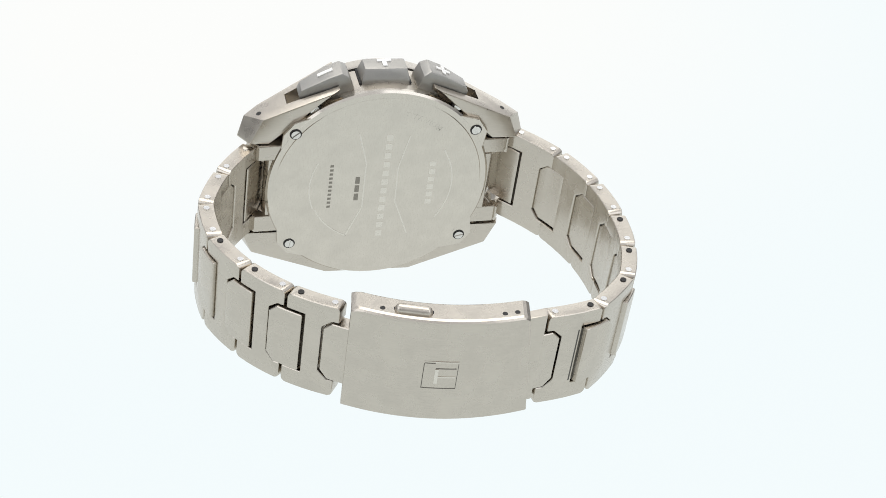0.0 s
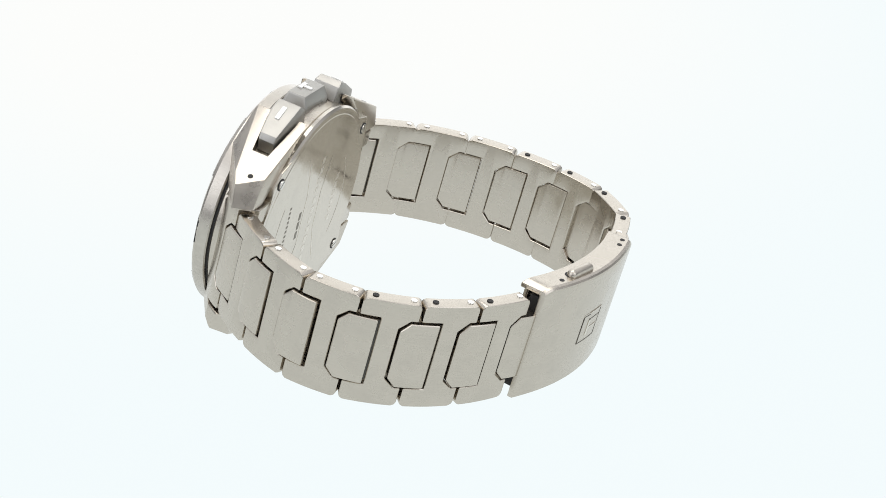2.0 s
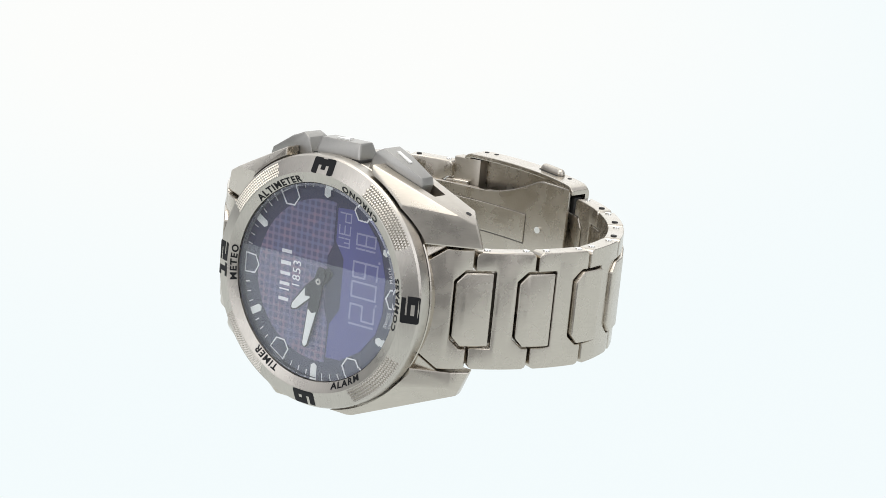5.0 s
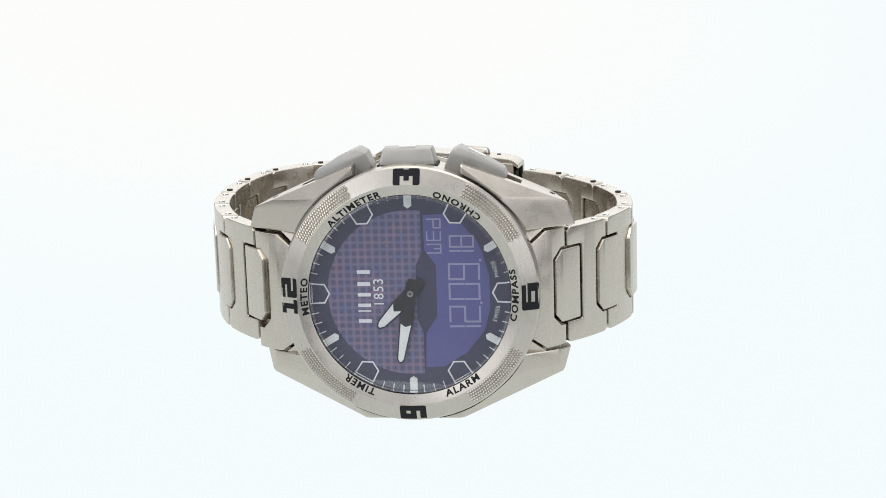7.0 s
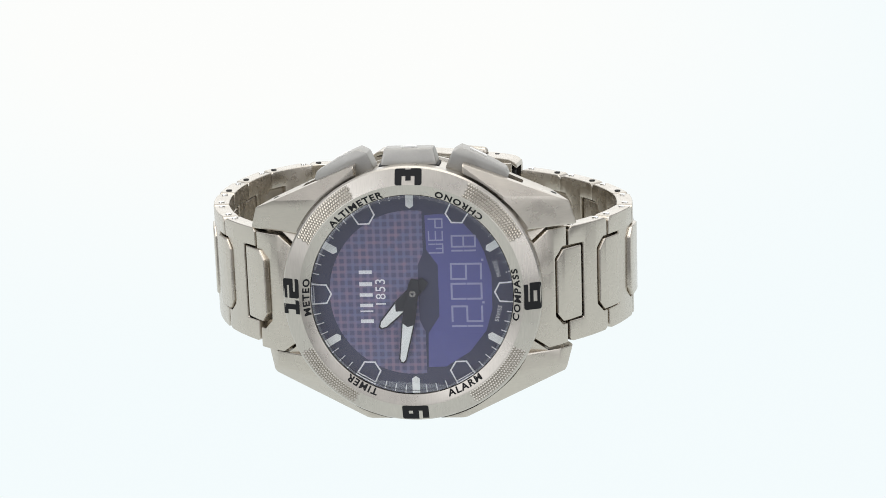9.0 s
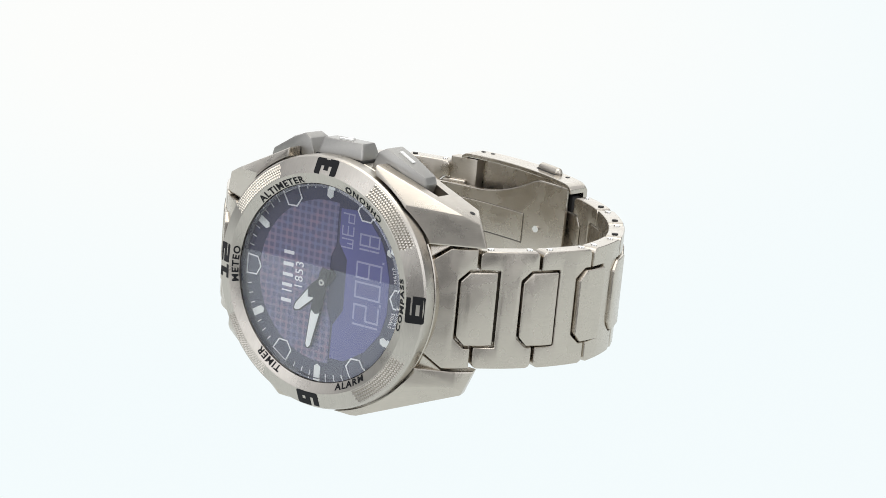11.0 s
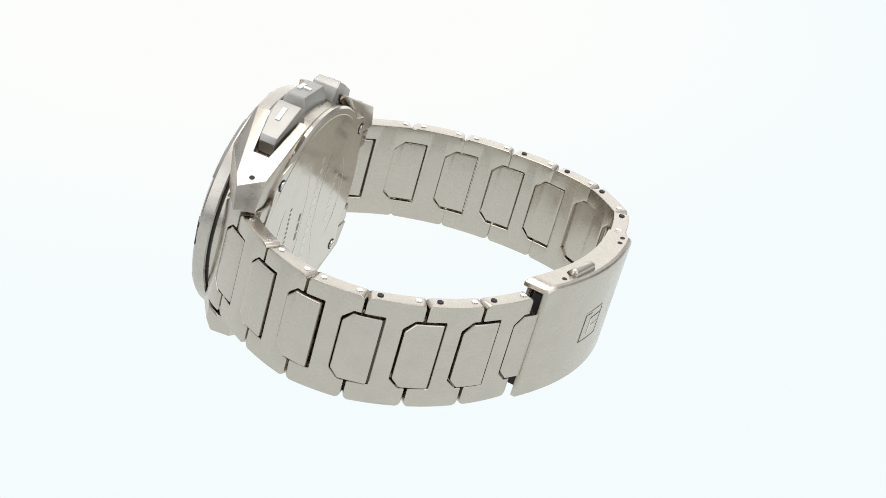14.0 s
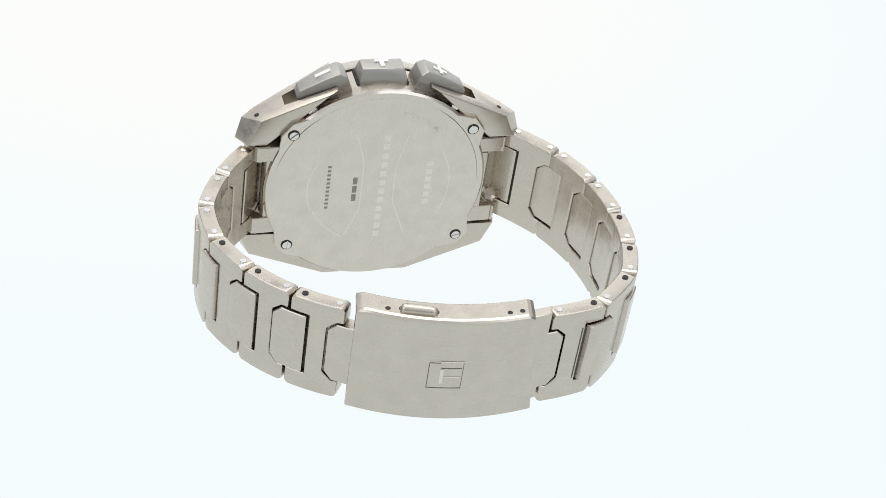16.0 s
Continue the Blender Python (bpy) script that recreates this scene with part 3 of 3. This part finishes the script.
for side in (1, -1):
    ob = pusher(side)
    marks = [((1.6, 4.8), (5.0, 5.9))] if side > 0 else [((1.6, 4.8), (5.1, 5.9)), ((2.8, 3.6), (4.1, 6.9))]
    for (u0, u1), (y0, y1) in marks:
        h = lambda u: 2.0 - max(0, u - 3.0) * 0.107
        b = hull([strip(u, y, h(u) + e, side) for u in (u0, u1) for y in (y0, y1) for e in (-0.2, 0.22)], 0.06)
        part("raised_mark", b, pale_mark, ob, "pale raised mark")
middle = part("push_button", hull([(x, y, z) for x0, x1, y0, y1, z in ((-4.9, 4.7, 2.1, 7.3, 20.5), (-4.9, 4.7, 2.1, 7.3, 22.6), (-4.3, 4.1, 2.8, 6.4, 24.9)) for x in (x0, x1) for y in (y0, y1)], 0.4),
              button_grey, watch, "grey titanium middle push button")
part("raised_mark", hull([(x, y, z) for x in (-1.5, 1.3) for y in (3.3, 4.1) for z in (24.8, 25.15)], 0.06), pale_mark, middle, "pale raised mark")
part("raised_mark", hull([(x, y, z) for x in (-0.5, 0.4) for y in (4.15, 5.7) for z in (24.8, 25.13)], 0.06), pale_mark, middle, "pale raised mark")
part("button_seat", soften(prism([(-5.3, 20.0), (5.1, 20.0), (5.1, 22.12), (-5.3, 22.12)], 1.95, 7.2), 0.2), hole_shade, middle, "dark block for the shade under the button")

# ---- bezel
BEZEL = [(17.6, -1.8), (19.15, -2.55), (19.4, -2.62), (22.15, -1.4), (22.42, -1.0), (22.5, -0.4), (22.5, 1.15), (22.3, 1.4)]


def face_y(r):
    """Height of the bezel's face at a radius."""
    for (r0, y0), (r1, y1) in zip(BEZEL, BEZEL[1:]):
        if r0 <= r <= r1:
            return y0 + (y1 - y0) * (r - r0) / (r1 - r0)
    return BEZEL[0][1] if r < 17.6 else 0.0


bezel = part("bezel", turned(BEZEL + [(21.2, 1.4), (21.2, 2.1), (17.6, 2.1)], 192), titanium_bezel, watch, "turned titanium bezel with black numerals", smooth=False)
part("bezel_gap", turned([(21.0, 1.3), (21.9, 1.3), (21.9, 2.05), (21.0, 2.05)], 128), hole_shade, bezel, "dark ring for the shade in the groove under the bezel")


def around(phi, r):
    """A place on the dial side: clockwise degrees from 12 o'clock and radius, as x and z."""
    return -r * math.cos(radians(phi)), r * math.sin(radians(phi))


def arc_word(body, phi0, outward, name="bezel_word"):
    faces = lettering(body, 1.08, 1.18, 0.05, 1.2)

    def place(tx, ty):
        if outward:
            phi, r = phi0 + math.degrees(tx / 18.2), 17.75 + ty
        else:
            phi, r = phi0 - math.degrees(tx / 18.2), 18.78 - ty
        x, z = around(phi, r)
        return (x, face_y(r) - 0.05, z)

    part(name, laid(faces, place), black, bezel, "black printed function word")


for body, phi, out in (("METEO", 0, True), ("ALTIMETER", 59.5, True), ("CHRONO", 119, False), ("COMPASS", 180, False), ("ALARM", 241, False), ("TIMER", 300, True)):
    arc_word(body, phi, out)


STROKES = {"1": [(0.05, 0.0, 1.0, 0.24), (0.36, 0.24, 0.72, 0.74), (0.05, 0.74, 0.72, 1.0)],
           "2": [(0.0, 0.76, 1.0, 1.0), (0.66, 0.62, 1.0, 0.76), (0.0, 0.38, 1.0, 0.62), (0.0, 0.24, 0.34, 0.38), (0.0, 0.0, 1.0, 0.24)],
           "3": [(0.0, 0.74, 1.0, 1.0), (0.55, 0.6, 1.0, 0.74), (0.28, 0.4, 0.94, 0.6), (0.55, 0.26, 1.0, 0.4), (0.0, 0.0, 1.0, 0.26)],
           "6": [(0.0, 0.76, 0.94, 1.0), (0.0, 0.24, 0.3, 0.76), (0.3, 0.46, 1.0, 0.66), (0.7, 0.24, 1.0, 0.46), (0.0, 0.0, 1.0, 0.24)],
           "9": [(0.0, 0.76, 1.0, 1.0), (0.0, 0.6, 0.38, 0.76), (0.62, 0.24, 1.0, 0.76), (0.0, 0.38, 0.62, 0.6), (0.06, 0.0, 1.0, 0.24)]}


def numeral(ch, centre, wide, tall):
    """A blocky numeral filling a box on the bezel's face, upright with 12 o'clock up."""
    b = bmesh.new()
    seen = {}

    def vert(u, v):
        key = (round(u, 4), round(v, 4))
        if key not in seen:
            x, z = centre[0] - (v - 0.5) * tall, centre[1] + (u - 0.5) * wide
            seen[key] = b.verts.new((x, face_y(min(22.3, math.hypot(x, z))) - 0.05, z))
        return seen[key]

    for u0, v0, u1, v1 in STROKES[ch]:
        nu, nv = max(1, math.ceil((u1 - u0) * wide / 0.5)), max(1, math.ceil((v1 - v0) * tall / 0.5))
        for i in range(nu):
            for j in range(nv):
                ua, ub, va, vb = u0 + (u1 - u0) * i / nu, u0 + (u1 - u0) * (i + 1) / nu, v0 + (v1 - v0) * j / nv, v0 + (v1 - v0) * (j + 1) / nv
                b.faces.new((vert(ua, va), vert(ub, va), vert(ub, vb), vert(ua, vb)))
    ends = [seen[k] for k in ((0.0, 0.0), (0.0, 1.0), (1.0, 0.0), (1.0, 1.0)) if k in seen]
    bmesh.ops.bevel(b, geom=ends, offset=0.36, segments=3, affect="VERTICES", profile=0.5, clamp_overlap=True)
    part("numeral", thickened(b, (0, 0.12, 0)), black, bezel, "black filled numeral")


for ch, centre, wide, tall in (("1", (-20.85, -1.75), 2.6, 2.9), ("2", (-20.85, 1.6), 3.4, 2.9), ("3", (0.25, 20.7), 2.7, 4.6), ("6", (20.85, -0.25), 4.7, 2.9), ("9", (0.0, -20.75), 2.7, 4.6)):
    numeral(ch, centre, wide, tall)


def knurl(phi0, phi1):
    """Rows of small pyramids on the bezel's face."""
    b = bmesh.new()
    for k, r in enumerate((19.75, 20.25, 20.75, 21.25, 21.75)):
        n = 26
        for i in range(n):
            phi = phi0 + (phi1 - phi0) * (i + 0.5 + 0.5 * (k % 2) * 0.9) / (n + 0.5)
            w, d = (phi1 - phi0) / n * 0.5, 0.27
            ring = []
            for dp, dr in ((-w, -d), (w, -d), (w, d), (-w, d)):
                x, z = around(phi + dp, r + dr)
                ring.append(b.verts.new((x, face_y(r + dr) + 0.02, z)))
            x, z = around(phi, r)
            tip = b.verts.new((x, face_y(r) - 0.24, z))
            for q in range(4):
                b.faces.new((ring[q], ring[(q + 1) % 4], tip))
    part("knurled_grip", b, titanium_bezel, bezel, "knurled grip of tiny pyramids")


for phi0 in (28, 118, 207, 299):
    knurl(phi0, phi0 + 34.5)

# ---- dial under the crystal
dial = part("dial", turned([(0.001, 0.55), (17.6, 0.55), (17.6, 1.5), (0.001, 1.5)]), slate, watch, "slate blue solar dial with white markers")
part("flange", turned([(17.56, 0.5), (17.62, -1.5), (17.75, -1.5), (17.75, 0.5)], 128), navy, dial, "dark inner flange ring")
cells = [(x, z) for x, z in arc(14.5, 82, 278, 60)] + [(2.0, -14.3), (2.0, -7.0), (1.0, -4.8), (1.0, 4.8), (2.0, 7.0)]
part("solar_cell", prism(cells, 0.44, 0.56), solar, dial, "woven violet-blue solar cell")
screen = part("display", prism([(2.5, 13.6), (2.6, 7.6), (4.5, 4.9), (4.5, -4.2), (2.5, -7.2), (2.3, -13.3), (5.4, -13.2), (9.6, -10.6), (12.6, -6.8), (13.7, -3.0), (13.7, 3.0), (12.6, 7.0), (11.6, 9.2), (9.2, 12.0), (5.6, 13.8)], 0.42, 0.58),
              lcd_blue, dial, "blue digital display")


dial.location.y = 0.3 * MM


def flat(points, y, depth=0.08):
    return prism(points, y - depth, y)


def spot(phi, r, across):
    """A point at a radius and a sideways step on the dial."""
    x, z = around(phi, r)
    return x + across * math.sin(radians(phi)), z + across * math.cos(radians(phi))


def outline_of(points, wide):
    """Closed band along a polygon."""
    c = Vector((sum(p[0] for p in points) / len(points), sum(p[1] for p in points) / len(points)))
    b = bmesh.new()
    outer = [Vector(p) for p in points]
    inner = [c + (p - c) * (1 - wide / (p - c).length * 1.15) for p in outer]
    for y in (0.30, 0.38):
        ring_o = [b.verts.new((p.x, y, p.y)) for p in outer]
        ring_i = [b.verts.new((p.x, y, p.y)) for p in inner]
        for i in range(len(outer)):
            j = (i + 1) % len(outer)
            b.faces.new((ring_o[i], ring_o[j], ring_i[j], ring_i[i]))
    return b


for phi in range(0, 360, 60):
    shape = [spot(phi, 17.4, 1.85), spot(phi, 15.0, 1.75), spot(phi, 14.05, 0), spot(phi, 15.0, -1.75), spot(phi, 17.4, -1.85)]
    marker = part("hour_marker", flat(shape, 0.46), slate, dial, "dark shield marker outlined in white")
    part("marker_outline", outline_of(shape, 0.27), white_print, marker, "white outline")
for phi in range(30, 360, 60):
    rim = [spot(phi, 17.45, 0.85), spot(phi, 15.2, 0.85), spot(phi, 14.6, 0), spot(phi, 15.2, -0.85), spot(phi, 17.45, -0.85)]
    baton = part("hour_baton", flat(rim, 0.44), slate, dial, "white luminous baton with dark rim")
    part("baton_lume", flat([spot(phi, 17.45, 0.66), spot(phi, 15.3, 0.66), spot(phi, 14.85, 0), spot(phi, 15.3, -0.66), spot(phi, 17.45, -0.66)], 0.32), lume, baton)
for minute in range(60):
    if minute % 5:
        phi = minute * 6
        part("minute_mark", flat([spot(phi, 17.5, 0.09), spot(phi, 16.55, 0.09), spot(phi, 16.55, -0.09), spot(phi, 17.5, -0.09)], 0.5, 0.04), white_print, dial)

# ---- digital display: seven-segment characters, right is +z, up is -x
SEGS = {"1": "bc", "2": "abged", "0": "abcdef", "9": "abcdfg", "8": "abcdefg", "E": "afged", "d": "bcdeg", "W": "fedcbm"}


def character(ch, z0, x_top, wide, tall, stroke):
    g = stroke * 0.16
    x_mid, x_low = x_top + tall / 2, x_top + tall
    z1 = z0 + wide
    boxes = {"a": (x_top, x_top + stroke, z0 + g, z1 - g), "d": (x_low - stroke, x_low, z0 + g, z1 - g), "g": (x_mid - stroke / 2, x_mid + stroke / 2, z0 + g, z1 - g),
             "f": (x_top + g, x_mid - g, z0, z0 + stroke), "b": (x_top + g, x_mid - g, z1 - stroke, z1), "e": (x_mid + g, x_low - g, z0, z0 + stroke),
             "c": (x_mid + g, x_low - g, z1 - stroke, z1), "m": (x_mid, x_low - g, (z0 + z1) / 2 - stroke / 2, (z0 + z1) / 2 + stroke / 2)}
    for s in SEGS[ch]:
        xa, xb, za, zb = boxes[s]
        part("segment", flat([(xa, za), (xb, za), (xb, zb), (xa, zb)], 0.40, 0.03), segment_grey, screen)


for ch, z0 in (("1", -8.8), ("2", -5.3), ("0", -1.3), ("9", 2.2)):
    character(ch, z0, 6.6, 3.0, 5.5, 0.34)
for x, z in ((12.2, -1.8), (12.2, 5.7)):
    part("segment", flat([(x - 0.2, z - 0.2), (x + 0.2, z - 0.2), (x + 0.2, z + 0.2), (x - 0.2, z + 0.2)], 0.40, 0.03), segment_grey, screen)
for ch, z0 in (("1", 5.3), ("8", 7.9)):
    character(ch, z0, 6.9, 2.2, 4.3, 0.30)
for ch, z0 in (("W", 6.9), ("E", 9.1), ("d", 11.3)):
    character(ch, z0, 3.0, 1.75, 2.6, 0.24)


def dial_text(body, x_base, z_mid, height, material, stretch=1.0, bold=0.0, spacing=1.0):
    part("dial_print", laid(lettering(body, height, stretch, bold, spacing), lambda tx, ty: (x_base - ty, 0.41, z_mid + tx)), material, dial, "small white printed figures")


dial_text("1853", -4.75, 0.1, 1.75, white_print, 0.92, 0.01, 1.15)
# maker's name as a row of plain white bars
z = -5.25
for wide in (1.5, 0.4, 1.4, 1.4, 1.7, 1.5):
    part("printed_bar", flat([(-9.25, z), (-7.0, z), (-7.0, z + wide * 0.34 + 0.12), (-9.25, z + wide * 0.34 + 0.12)], 0.43, 0.03), white_print, dial, "plain white bar of the maker's mark")
    z += wide + 0.46
for body, phi in (("SWISS", 194.5), ("MADE", 164.5)):
    faces = lettering(body, 0.72, 1.0, 0.0, 1.1)
    part("dial_print", laid(faces, lambda tx, ty: (lambda q: (q[0], 0.50, q[1]))(around(phi - math.degrees(tx / 15.2), 15.6 - ty))), white_print, dial, "tiny white printed words")


# ---- hour and minute pointers
def hand(name, way, dark, bright, y, label):
    d = Vector(way).normalized()
    n = Vector((-d.y, d.x))
    to = lambda pts: [tuple(d * a + n * b) for a, b in pts]
    body = part(name, soften(flat(to(dark), y, 0.22), 0.05), hand_grey, watch, label)
    part("hand_lume", flat(to(bright), y - 0.2, 0.10), lume, body, "white luminous tip")
    return body


hand("hour_hand", (-0.69, -0.72), [(-3.2, 0.7), (-2.0, 1.0), (2.6, 1.25), (3.6, 1.25), (7.6, 0.85), (8.55, 0.3), (8.55, -0.3), (7.6, -0.85), (3.6, -1.25), (2.6, -1.25), (-2.0, -1.0), (-3.2, -0.7)],
     [(4.4, 0.0), (3.4, 1.0), (7.5, 0.62), (8.2, 0.2), (8.2, -0.2), (7.5, -0.62), (3.4, -1.0)], 0.52, "dark hour hand with white luminous tip")
hand("minute_hand", (-0.175, -1.0), [(-2.6, 0.6), (-1.5, 0.95), (4.4, 1.15), (5.4, 1.15), (11.9, 0.7), (12.55, 0.3), (12.55, -0.3), (11.9, -0.7), (5.4, -1.15), (4.4, -1.15), (-1.5, -0.95), (-2.6, -0.6)],
     [(6.0, 0.0), (5.5, 0.92), (11.8, 0.48), (12.3, 0.18), (12.3, -0.18), (11.8, -0.48), (5.5, -0.92)], 0.24, "dark minute hand with white luminous tip")
hub = part("hand_hub", pin((0, 0.0, 0), (0, -1, 0), 0.62, 0.3, 24), polished, watch, "polished round hub of the pointers")
part("hub_pin", pin((0, -0.17, 0), (0, -1, 0), 0.25, 0.08, 16), hand_grey, hub)

# ---- crystal
crystal = part("crystal", turned([(0.001, -1.72), (16.9, -1.72), (17.0, -1.72), (17.45, -1.6), (17.58, -0.75), (0.001, -0.75)], 128), crystal_glass, watch, "clear flat sapphire crystal", smooth=False)
crystal.visible_shadow = False


def motions():
    rest = pose(0.00206, -0.03199, 0.02550, -13.875, -3.569, -0.991)
    turns = [(0.0, -165.83), (0.5, -152.87), (1.0, -138.91), (1.5, -125.89), (2.0, -111.66), (2.5, -98.54), (3.0, -84.52), (3.5, -71.48), (4.0, -57.49),
             (4.2, -52.53), (4.56, -43.9), (5.06, -33.6), (5.56, -23.9), (5.9, -18.9), (6.3, -13.42), (6.5, -10.83), (7.0, -5.26), (7.5, -1.34), (8.0, 0.0), (8.2, 0.0),
             (8.56, -1.34), (9.06, -5.26), (9.56, -10.9), (9.9, -15.2), (10.3, -20.82), (10.5, -24.1), (11.0, -33.79), (11.5, -44.11), (12.0, -56.62), (12.5, -69.3),
             (13.0, -83.35), (13.5, -96.41), (14.0, -110.52), (14.5, -123.55), (15.0, -137.5), (15.5, -150.43), (16.0, -164.41)]
    walk(watch, [(t, pose(0, 0, 0, 0, 0, a) @ rest) for t, a in turns])


motions()
